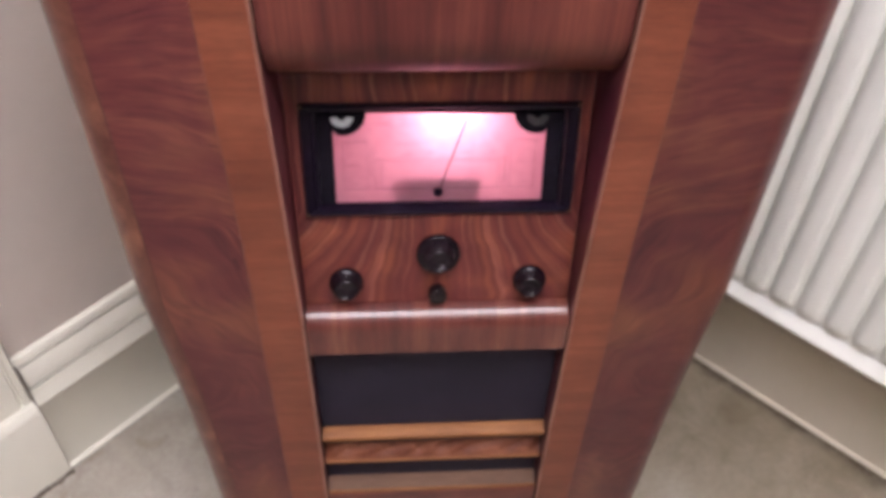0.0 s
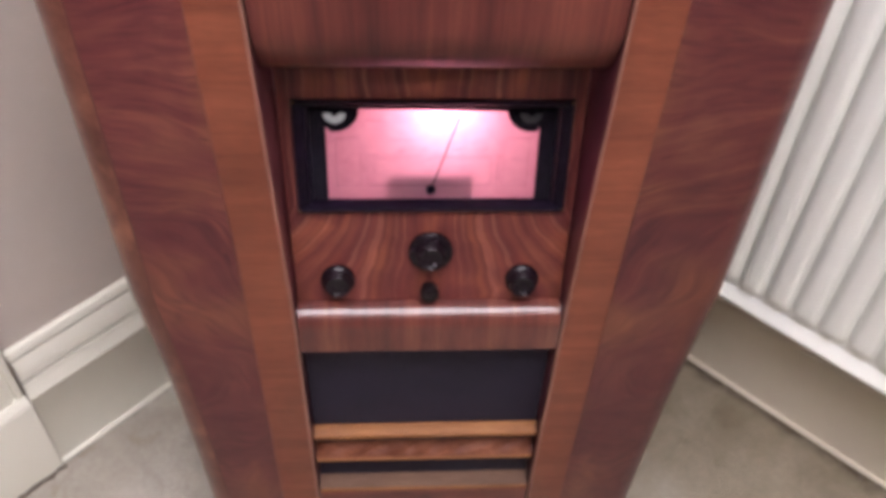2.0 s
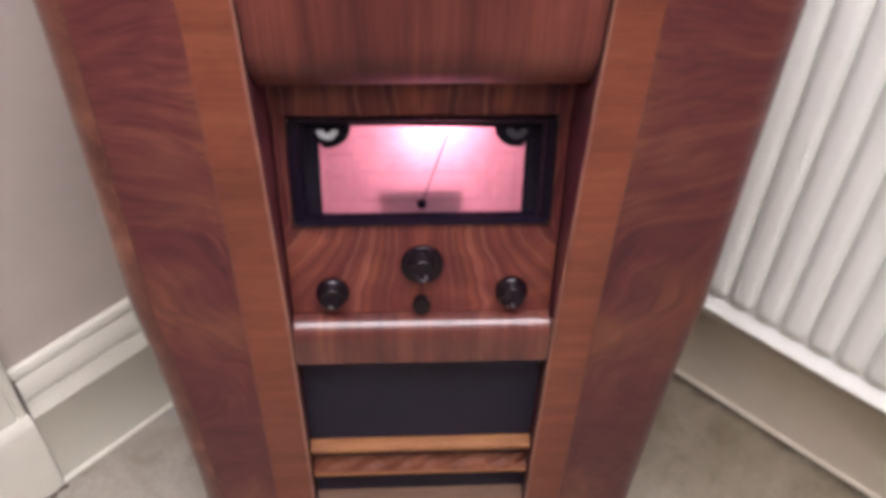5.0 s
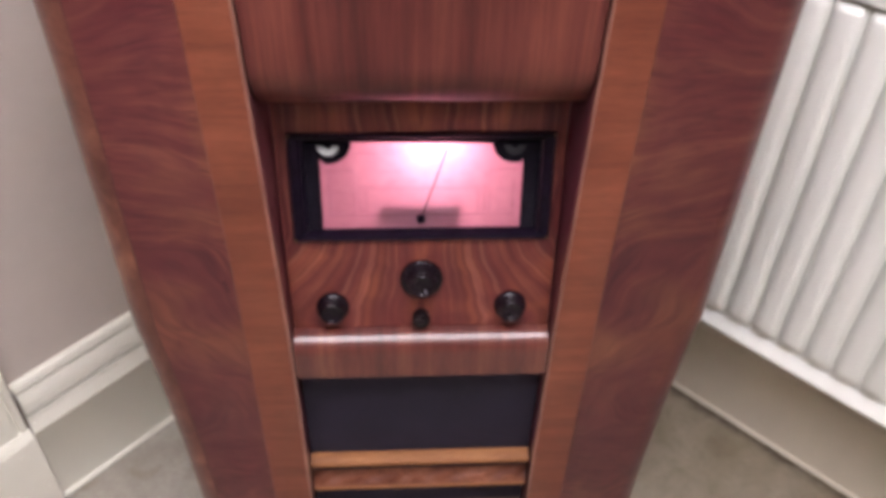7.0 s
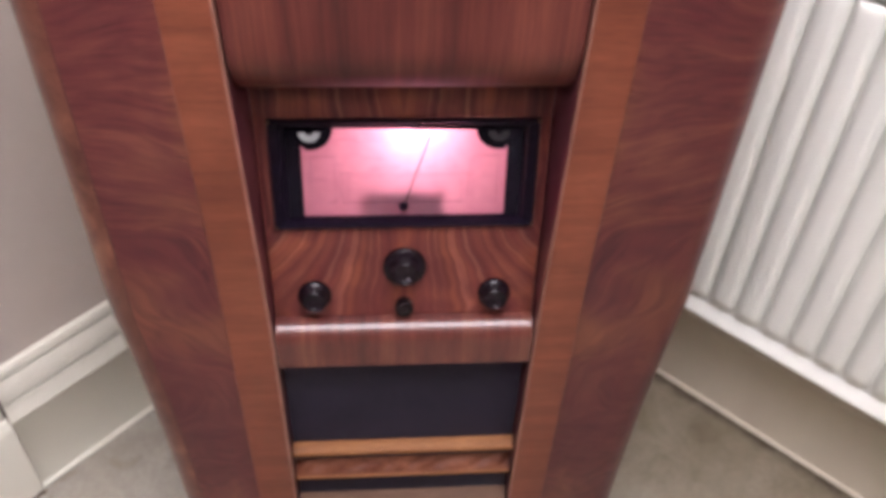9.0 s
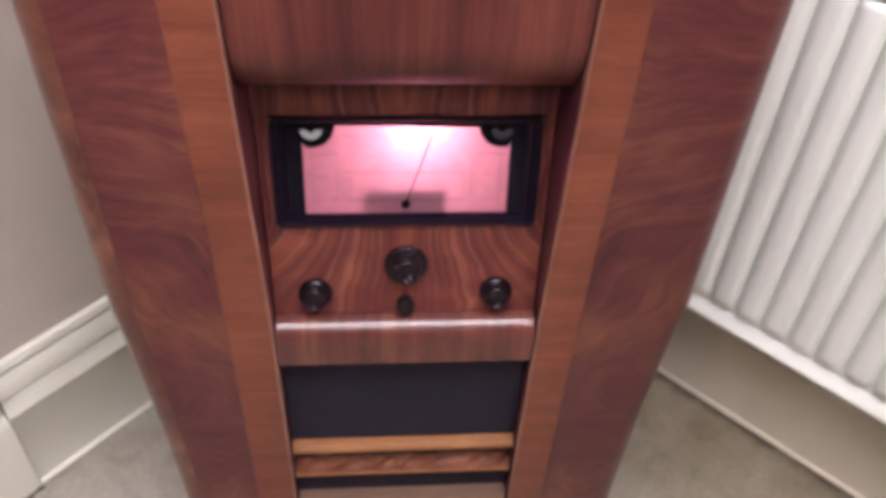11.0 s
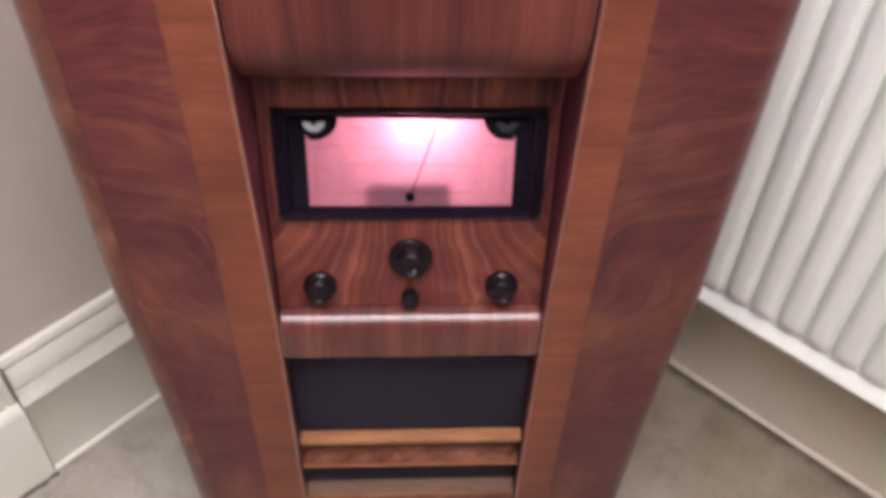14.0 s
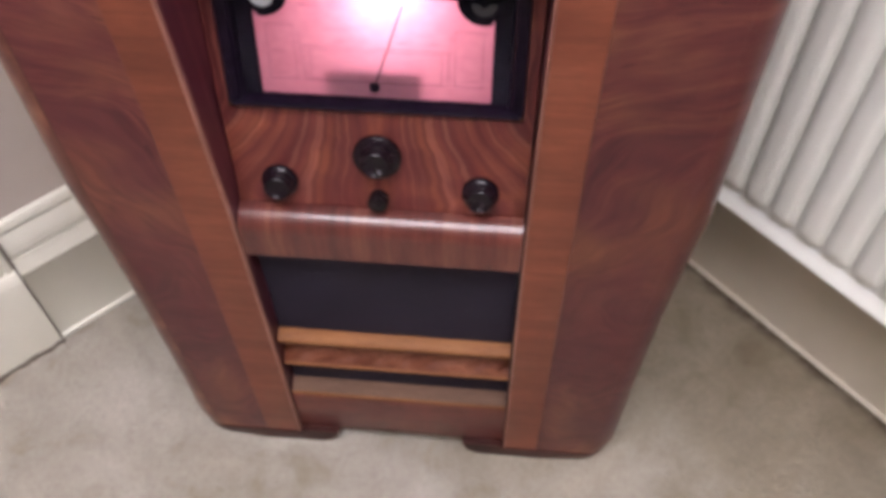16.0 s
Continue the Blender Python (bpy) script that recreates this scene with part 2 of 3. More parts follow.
M_BEAD = veneer("pale_bead", (0.22, 0.098, 0.072), (0.34, 0.165, 0.122), (0.44, 0.235, 0.18), (20.0, 20.0, 2.0), 1.0, 0.2)
M_PLINTH = veneer("dark_plinth", (0.025, 0.007, 0.007), (0.050, 0.015, 0.012), (0.085, 0.026, 0.019), (6.0, 6.0, 24.0), 1.0, 0.4, rough=0.45, coat=0.1)


def painted(name, colour, rough, scale=60.0, bump=0.05, dirt=0.12):
    mat, tree, bsdf = shader(name, rough)
    vec = coords(tree, (1, 1, 1))
    broad, fine = noise_of(tree, vec, 4.0, 4.0), noise_of(tree, vec, scale, 5.0)
    dull = tuple(c * 0.75 for c in colour)
    tone = ramp(tree, broad, ((0.3, dull), (0.65, colour)))
    tree.links.new(mixed(tree, "MIX", 1.0 - dirt * 2, tone, colour), bsdf.inputs["Base Color"])
    relief(tree, bsdf, fine, bump, 0.002)
    return mat


M_WALL = painted("taupe_emulsion", (0.518, 0.462, 0.405), 0.85, 140.0, 0.08)
M_GLOSSWHITE = painted("white_gloss", (0.785, 0.780, 0.672), 0.38, 40.0, 0.03)
# Creamier copies of the white gloss, darkened for the shade below the radiator.
M_SHADEDWHITE = painted("shaded_cream_gloss", (0.645, 0.590, 0.475), 0.55, 40.0, 0.03, 0.3)
M_BEADWHITE = painted("shaded_cream_bead", (0.60, 0.545, 0.43), 0.5, 40.0, 0.03, 0.4)
M_RADIATOR = painted("radiator_enamel", (0.795, 0.812, 0.750), 0.33, 35.0, 0.02, 0.05)
M_CEILING = painted("ceiling_white", (0.82, 0.80, 0.77), 0.9, 90.0)
M_DUST = painted("joint_dirt", (0.16, 0.13, 0.10), 0.9, 90.0)


def carpet_material():
    mat, tree, bsdf = shader("cut_pile_carpet", 0.95)
    vec = coords(tree, (1, 1, 1))
    patch = noise_of(tree, vec, 6.5, 6.0, 0.6)
    tuft = noise_of(tree, vec, 130.0, 4.0, 0.4)
    fibre = noise_of(tree, vec, 620.0, 3.0)
    colour = ramp(tree, patch, ((0.30, (0.345, 0.316, 0.262)), (0.5, (0.412, 0.388, 0.334)), (0.70, (0.480, 0.458, 0.405))))
    colour = mixed(tree, "MULTIPLY", 0.3, colour, ramp(tree, tuft, ((0.3, (0.55, 0.52, 0.48)), (0.6, (1, 1, 1)))))
    scuff = noise_of(tree, vec, 11.0, 3.0, 1.2, 0.5)
    colour = mixed(tree, "MULTIPLY", 0.8, colour, ramp(tree, scuff, ((0.32, (0.78, 0.75, 0.66)), (0.46, (0.98, 0.98, 0.97)), (0.68, (1.09, 1.08, 1.07)))))
    colour = mixed(tree, "MULTIPLY", 0.4, colour, ramp(tree, fibre, ((0.3, (0.6, 0.58, 0.55)), (0.6, (1, 1, 1)))))
    # Darker towards the radiator wall: shade there put into the colour, with brown dust.
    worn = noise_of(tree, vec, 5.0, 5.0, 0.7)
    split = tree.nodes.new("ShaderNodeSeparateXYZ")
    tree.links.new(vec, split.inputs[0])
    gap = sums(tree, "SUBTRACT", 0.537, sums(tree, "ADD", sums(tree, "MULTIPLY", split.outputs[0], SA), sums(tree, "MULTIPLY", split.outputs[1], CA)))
    soil_shade = sums(tree, "ADD", gap, sums(tree, "MULTIPLY", sums(tree, "SUBTRACT", worn, 0.5), 0.75))
    colour = mixed(tree, "MULTIPLY", 1.0, colour, ramp(tree, soil_shade, ((0.00, (0.50, 0.440, 0.335)), (0.22, (0.69, 0.640, 0.550)), (0.58, (0.97, 0.965, 0.95)))))
    # Irregular dark line at the bead: dirt and shade painted together.
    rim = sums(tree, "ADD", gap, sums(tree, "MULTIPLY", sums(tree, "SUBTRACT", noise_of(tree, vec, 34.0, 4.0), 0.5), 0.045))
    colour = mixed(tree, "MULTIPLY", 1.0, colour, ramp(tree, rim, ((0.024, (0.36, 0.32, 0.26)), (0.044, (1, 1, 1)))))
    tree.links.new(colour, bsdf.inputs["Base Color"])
    bsdf.inputs["Sheen Weight"].default_value = 0.25
    relief(tree, bsdf, sums(tree, "ADD", tuft, sums(tree, "MULTIPLY", fibre, 0.5)), 0.6, 0.004)
    return mat


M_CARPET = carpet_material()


def bakelite(name, colour, rough=0.22, gloss=0.25):
    mat, tree, bsdf = shader(name, rough, 0.0, 0.04, 0.15)
    bsdf.inputs["Specular IOR Level"].default_value = gloss
    swirl = noise_of(tree, coords(tree, (1, 1, 1)), 90.0, 4.0, 1.5)
    tree.links.new(ramp(tree, swirl, ((0.35, colour), (0.7, tuple(c * 2.2 for c in colour)))), bsdf.inputs["Base Color"])
    smear = noise_of(tree, coords(tree, (1, 1, 1)), 60.0, 3.0)
    tree.links.new(sums(tree, "ADD", rough - 0.05, sums(tree, "MULTIPLY", smear, 0.15)), bsdf.inputs["Roughness"])
    return mat


M_BAKELITE = bakelite("black_bakelite", (0.0040, 0.0022, 0.0058), 0.30, 0.10)
M_KNOB = bakelite("knob_bakelite", (0.0058, 0.0029, 0.0050), 0.23, 0.25)
M_BROWN = bakelite("brown_bakelite", (0.007, 0.004, 0.005))
M_MASK = bakelite("mask_black", (0.0050, 0.0040, 0.0070), 0.75, 0.1)


def cloth_material():
    mat, tree, bsdf = shader("speaker_cloth", 0.9)
    bsdf.inputs["Specular IOR Level"].default_value = 0.35
    vec = coords(tree, (1, 1, 1))
    wave_a = node(tree, "ShaderNodeTexWave", Scale=260.0, Distortion=0.6)
    wave_a.bands_direction = "X"
    wave_b = node(tree, "ShaderNodeTexWave", Scale=260.0, Distortion=0.6)
    wave_b.bands_direction = "Z"
    for w in (wave_a, wave_b):
        tree.links.new(vec, w.inputs["Vector"])
    weave = sums(tree, "MULTIPLY", wave_a.outputs[1], wave_b.outputs[1])
    patch = noise_of(tree, vec, 14.0, 4.0)
    colour = ramp(tree, weave, ((0.1, (0.0145, 0.0112, 0.0225)), (0.8, (0.0350, 0.0270, 0.0520))))
    colour = mixed(tree, "MULTIPLY", 0.6, colour, ramp(tree, patch, ((0.35, (0.6, 0.6, 0.6)), (0.65, (1, 1, 1)))))
    tree.links.new(colour, bsdf.inputs["Base Color"])
    relief(tree, bsdf, weave, 0.4, 0.0006)
    return mat


M_CLOTH = cloth_material()


def paper_material(name, deep, pale, clear=0.0):
    mat, tree, bsdf = shader(name, 0.7)
    thin = tree.nodes.new("ShaderNodeBsdfTranslucent")
    both = tree.nodes.new("ShaderNodeMixShader")
    both.inputs[0].default_value = 0.85
    vec = coords(tree, (1, 1, 1))
    lines = noise_of(tree, coords(tree, (60.0, 1.0, 260.0)), 2.0, 3.0)
    patch = noise_of(tree, vec, 40.0, 3.0)
    colour = ramp(tree, patch, ((0.3, deep), (0.7, pale)))
    colour = mixed(tree, "MULTIPLY", 0.4, colour, ramp(tree, lines, ((0.4, (0.7, 0.6, 0.62)), (0.6, (1, 1, 1)))))
    tree.links.new(colour, bsdf.inputs["Base Color"])
    tree.links.new(colour, thin.inputs["Color"])
    tree.links.new(bsdf.outputs[0], both.inputs[1])
    tree.links.new(thin.outputs[0], both.inputs[2])
    last = both.outputs[0]
    if clear:
        see = tree.nodes.new("ShaderNodeBsdfTransparent")
        thinned = tree.nodes.new("ShaderNodeMixShader")
        thinned.inputs[0].default_value = clear
        tree.links.new(last, thinned.inputs[1])
        tree.links.new(see.outputs[0], thinned.inputs[2])
        last = thinned.outputs[0]
    tree.links.new(last, tree.nodes["Material Output"].inputs["Surface"])
    return mat


M_PAPER = paper_material("dial_paper", (0.79, 0.460, 0.545), (0.83, 0.500, 0.585))
M_PRINT = paper_material("dial_print_ink", (0.30, 0.10, 0.14), (0.36, 0.13, 0.18), 0.87)
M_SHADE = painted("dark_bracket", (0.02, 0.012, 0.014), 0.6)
M_BOX = painted("dial_box_brown", (0.20, 0.15, 0.13), 0.7)
M_NEEDLE = painted("needle_enamel", (0.07, 0.035, 0.045), 0.5)
M_MARK = painted("ivory_mark", (0.22, 0.21, 0.24), 0.5)
M_IVORY = painted("ivory_disc", (0.60, 0.64, 0.64), 0.5)
M_DIM = painted("dim_window", (0.045, 0.045, 0.05), 0.35)
M_BRASS, _t, _b = shader("brass_pin", 0.3, 1.0)
_b.inputs["Base Color"].default_value = (0.16, 0.10, 0.06, 1)


def glass_material():
    mat, tree, bsdf = shader("dial_glass", 0.03)
    bsdf.inputs["Transmission Weight"].default_value = 1.0
    bsdf.inputs["IOR"].default_value = 1.02
    return mat


M_GLASS = glass_material()


# ---- mesh helpers ----
def finish(name, bm, material, parent=None, label="", smooth=True):
    bmesh.ops.recalc_face_normals(bm, faces=bm.faces)
    mesh = bpy.data.meshes.new(name)
    bm.to_mesh(mesh)
    bm.free()
    mesh.materials.append(material)
    if smooth:
        mesh.polygons.foreach_set("use_smooth", [True] * len(mesh.polygons))
        mesh.set_sharp_from_angle(angle=radians(38))
    ob = new(name, mesh)
    if parent:
        ob.parent = parent
    if label:
        ob["label"] = label
    return ob


def part(name, bm, material, parent, label=""):
    return finish(name, bm, material, parent, label)


def box(x0, x1, y0, y1, z0, z1, bevel=0.0, bm=None):
    bm = bm or bmesh.new()
    made = bmesh.ops.create_cube(bm, size=1.0, matrix=Matrix.LocRotScale(
        ((x0 + x1) / 2, (y0 + y1) / 2, (z0 + z1) / 2), None, (x1 - x0, y1 - y0, z1 - z0)))
    if bevel:
        edges = {e for v in made["verts"] for e in v.link_edges}
        bmesh.ops.bevel(bm, geom=list(edges), offset=bevel, segments=3, affect="EDGES", profile=0.5)
    return bm


def prism(profile, a, b, axis, cuts=1, bm=None):
    """A closed outline swept from a to b. axis x: outline in (y, z); axis z: outline in (x, y)."""
    bm = bm or bmesh.new()
    rings = []
    for i in range(cuts + 1):
        s = a + (b - a) * i / cuts
        rings.append([bm.verts.new((s, p, q) if axis == "x" else (p, q, s)) for p, q in profile])
    n = len(profile)
    for r0, r1 in zip(rings, rings[1:]):
        for k in range(n):
            bm.faces.new((r0[k], r0[(k + 1) % n], r1[(k + 1) % n], r1[k]))
    bm.faces.new(rings[0])
    bm.faces.new(rings[-1])
    return bm


def arc(cx, cy, r, a0, a1, n=10):
    return [(cx + r * math.cos(radians(a0 + (a1 - a0) * i / n)), cy + r * math.sin(radians(a0 + (a1 - a0) * i / n))) for i in range(n + 1)]


def lathe(profile, m, n=40, bm=None):
    """Turns (radius, height) points round the z axis of the pose m."""
    bm = bm or bmesh.new()
    rings = []
    for r, h in profile:
        if r < 1e-6:
            rings.append([bm.verts.new(m @ Vector((0, 0, h)))])
        else:
            rings.append([bm.verts.new(m @ Vector((r * math.cos(2 * math.pi * k / n), r * math.sin(2 * math.pi * k / n), h))) for k in range(n)])
    for r0, r1 in zip(rings, rings[1:]):
        for k in range(n):
            a, b, c, d = r0[k % len(r0)], r0[(k + 1) % len(r0)], r1[(k + 1) % len(r1)], r1[k % len(r1)]
            face = []
            for v in (a, b, c, d):
                if v not in face:
                    face.append(v)
            if len(face) > 2:
                bm.faces.new(face)
    return bm


def tapered(bm, outer=0.2):
    """Draws the outer edge of a cabinet part gently inwards towards the floor."""
    for v in bm.verts:
        if abs(v.co.x) > outer and v.co.z < 0.47:
            v.co.x -= math.copysign(0.022 * (1 - math.exp(-(0.47 - v.co.z) / 0.22)), v.co.x)
            if v.co.z < 0.03:
                v.co.x -= math.copysign(0.007, v.co.x)
    return bm


def flared(bm):
    """Opens the recess a little wider above the shelf, and the crossband with it."""
    for v in bm.verts:
        if 0.12 < abs(v.co.x) < 0.17 and v.co.z > 0.44:
            v.co.x += (v.co.z - 0.44) * (0.012 if v.co.x > 0 else -0.021)
        elif 0.17 < abs(v.co.x) < 0.18 and v.co.z > 0.55:
            v.co.x += (v.co.z - 0.55) * (0.009 if v.co.x > 0 else -0.017)
    return bm


def panel_y(z):
    """How far back the leaning dial panel lies at the height z."""
    return float(np.interp(z, PANEL_Z, PANEL_Y))


PANEL_Y = (0.0250, 0.0295, 0.0345, 0.0400, 0.0450, 0.0675, 0.0800)
PANEL_Z = (0.4490, 0.4650, 0.4900, 0.5250, 0.5550, 0.6530, 0.7160)

# ---- room ----
L_WALL, R_WALL = 0.473, 0.537
LEFT = Matrix(((CA, -SA, 0, 0), (SA, CA, 0, 0), (0, 0, 1, 0), (0, 0, 0, 1)))
RIGHT = Matrix(((CA, SA, 0, 0), (-SA, CA, 0, 0), (0, 0, 1, 0), (0, 0, 0, 1)))
CORNER = Vector(((R_WALL - L_WALL) / (2 * SA), (R_WALL + L_WALL) / (2 * CA), 0))
S_CORNER_L = CORNER.x * CA + CORNER.y * SA
S_CORNER_R = CORNER.x * CA - CORNER.y * SA
ROOM = 3.6


def carpet():
    bm = bmesh.new()
    n = 110
    verts = []
    for i in range(n + 1):
        row = []
        for j in range(n + 1):
            x, y = -0.95 + 1.9 * i / n, -0.75 + 1.6 * j / n
            z = 0.0022 * noise.noise((x * 16, y * 16, 0.3)) + 0.0016 * noise.noise((x * 70, y * 70, 2.3)) - 0.002
            row.append(bm.verts.new((x, y, z)))
        verts.append(row)
    for i in range(n):
        for j in range(n):
            c = verts[i][j].co
            if c.y * CA - c.x * SA < L_WALL + 0.03 and c.y * CA + c.x * SA < R_WALL + 0.03:
                bm.faces.new((verts[i][j], verts[i + 1][j], verts[i + 1][j + 1], verts[i][j + 1]))
    bmesh.ops.delete(bm, geom=[v for v in bm.verts if not v.link_faces], context="VERTS")
    corners = ((S_CORNER_R, R_WALL), (S_CORNER_R, R_WALL - ROOM), (S_CORNER_R + ROOM, R_WALL - ROOM), (S_CORNER_R + ROOM, R_WALL))
    for z in (-0.0075, -0.03):
        bm.faces.new([bm.verts.new((RIGHT @ Vector((s, d, z)))) for s, d in corners])
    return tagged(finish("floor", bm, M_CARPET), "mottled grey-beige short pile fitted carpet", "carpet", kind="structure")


carpet()


def wall(name, m, s0, s1, d0, d1, label):
    ob = finish(name, box(s0, s1, d0, d1, -0.05, 2.45), M_WALL)
    ob.matrix_world = m
    return tagged(ob, label, "wall", kind="structure")


wall("wall_left", LEFT, S_CORNER_L - ROOM - 0.1, S_CORNER_L + 0.1, L_WALL, L_WALL + 0.12, "plain taupe painted plaster wall")
wall("wall_right", RIGHT, S_CORNER_R - 0.1, S_CORNER_R + ROOM + 0.1, R_WALL, R_WALL + 0.12, "taupe painted plaster wall behind the radiator")
wall("wall_back_left", RIGHT, S_CORNER_R - 0.1, S_CORNER_R + ROOM + 0.1, R_WALL - ROOM - 0.12, R_WALL - ROOM, "plain taupe painted plaster wall")
wall("wall_back_right", LEFT, S_CORNER_L - ROOM - 0.1, S_CORNER_L + 0.1, L_WALL - ROOM - 0.12, L_WALL - ROOM, "plain taupe painted plaster wall")
top = finish("ceiling", box(S_CORNER_R - 0.1, S_CORNER_R + ROOM + 0.1, R_WALL - ROOM - 0.1, R_WALL + 0.1, 2.40, 2.50), M_CEILING)
top.matrix_world = RIGHT
tagged(top, "plain white ceiling", "ceiling", kind="structure")

# Unseen body added for the overhead light, and a copy for the fill.
lamp_body = tagged(new("added_pendant"), "unseen long white pendant, added to carry the room's lights", "lamp", "pendant lamps")
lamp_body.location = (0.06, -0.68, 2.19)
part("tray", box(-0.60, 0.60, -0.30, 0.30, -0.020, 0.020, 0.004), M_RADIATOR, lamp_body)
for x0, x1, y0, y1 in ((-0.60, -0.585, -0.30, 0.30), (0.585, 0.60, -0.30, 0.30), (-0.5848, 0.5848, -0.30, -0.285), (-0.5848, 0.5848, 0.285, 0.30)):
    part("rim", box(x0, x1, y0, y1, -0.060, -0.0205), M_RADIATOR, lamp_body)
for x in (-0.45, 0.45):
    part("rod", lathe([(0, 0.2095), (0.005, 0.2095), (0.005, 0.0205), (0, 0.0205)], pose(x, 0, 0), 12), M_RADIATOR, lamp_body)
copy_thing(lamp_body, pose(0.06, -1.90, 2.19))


# Skirting outline: (distance in front of the wall, height).
def skirting_outline(face):
    return [(0.0, 0.0), (face, 0.0), (face, 0.144), (face + 0.0015, 0.146), (face + 0.001, 0.149), (face - 0.0035, 0.158), (face - 0.005, 0.165),
            (face - 0.006, 0.1715), (face - 0.0150, 0.172), (face - 0.0150, 0.1760), (face - 0.0058, 0.177), (face - 0.0055, 0.186), (face - 0.008, 0.200),
            (face - 0.0115, 0.208), (face - 0.0125, 0.2105), (face - 0.0185, 0.211), (face - 0.0185, 0.2150), (face - 0.0105, 0.2155), (face - 0.010, 0.223), (face - 0.0125, 0.228), (0.0, 0.229)]


def skirting(name, m, s0, s1, wall_d, face, paint, trim, label):
    base = tagged(new(name), label, "skirting board", kind="structure")
    board = part("board", prism([(wall_d - d, z) for d, z in skirting_outline(face)], s0, s1, "x", 1), paint, base)
    bead = [(wall_d - face, 0.0)] + [(wall_d - face - 0.0054 * math.cos(radians(a)), 0.0054 * math.sin(radians(a))) for a in range(0, 91, 15)]
    part("floor_bead", prism(bead, s0, s1, "x", 1), trim, base, "narrow white bead along the carpet")
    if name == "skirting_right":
        crumbs = random.Random(11)
        bm = bmesh.new()
        for _ in range(70):
            s = 0.02 + 0.60 * crumbs.random() ** 1.6
            d = wall_d - face - 0.0060 - 0.010 * crumbs.random() ** 2
            r = 0.0010 + 0.0022 * crumbs.random() ** 2
            bmesh.ops.create_icosphere(bm, subdivisions=1, radius=r, matrix=pose(s, d, 0.0002, 0, 0, crumbs.random() * 90) @ Matrix.Diagonal((1.8, 1.0, 0.7, 1)))
        part("fluff", bm, M_DUST, base, "dark fluff and crumbs along the bead")
    base.matrix_world = m
    return base


BLOCK = -0.262
skirting("skirting_left", LEFT, BLOCK, S_CORNER_L, L_WALL, 0.020, M_GLOSSWHITE, M_GLOSSWHITE, "tall moulded white skirting board")
skirting("skirting_right", RIGHT, S_CORNER_R, S_CORNER_R + ROOM, R_WALL, 0.019, M_SHADEDWHITE, M_BEADWHITE, "cream-white skirting board below the radiator, its shade painted in")


def door_surround():
    base = tagged(new("architrave"), "white moulded door architrave on a plinth block", "architrave", kind="structure")
    w = L_WALL
    outline = [(w, 0.0), (w - 0.030, 0.0), (w - 0.030, 0.142), (w - 0.0285, 0.150), (w - 0.022, 0.158), (w, 0.160)]
    part("plinth_block", prism(outline, BLOCK - 0.135, BLOCK - 0.0025, "x", 1), M_GLOSSWHITE, base)
    flat = [(BLOCK - 0.0026, w), (BLOCK - 0.0026, w - 0.016), (BLOCK - 0.005, w - 0.0195), (BLOCK - 0.012, w - 0.0195), (BLOCK - 0.0135, w - 0.0145),
            (BLOCK - 0.0160, w - 0.0145), (BLOCK - 0.0180, w - 0.0190), (BLOCK - 0.095, w - 0.0190), (BLOCK - 0.100, w - 0.014), (BLOCK - 0.104, w - 0.012),
            (BLOCK - 0.118, w - 0.012), (BLOCK - 0.120, w)]
    part("upright", prism(flat, 0.158, 2.1, "z", 1), M_GLOSSWHITE, base)
    part("joint", box(BLOCK - 0.0025, BLOCK, w - 0.0195, w, 0.0, 0.22), M_DUST, base, "dirty gap beside the block")
    rough_edge = random.Random(4)
    bm = bmesh.new()
    cols = []
    for i in range(61):
        s = BLOCK - 0.135 + 0.135 * i / 60
        reach = 0.0320 + 0.0015 * rough_edge.random() + 0.005 * noise.noise((s * 60, 1.7, 0))
        high = 0.003 + 0.004 * rough_edge.random()
        cols.append([bm.verts.new((s, w - 0.0302, high)), bm.verts.new((s, w - reach, 0.0015)), bm.verts.new((s, w - reach, -0.004)), bm.verts.new((s, w - 0.0302, -0.004))])
    for a, b in zip(cols, cols[1:]):
        for k in range(4):
            bm.faces.new((a[k], a[(k + 1) % 4], b[(k + 1) % 4], b[k]))
    bm.faces.new(cols[0])
    bm.faces.new(cols[-1])
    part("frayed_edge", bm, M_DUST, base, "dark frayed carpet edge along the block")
    base.matrix_world = LEFT
    return base


door_surround()


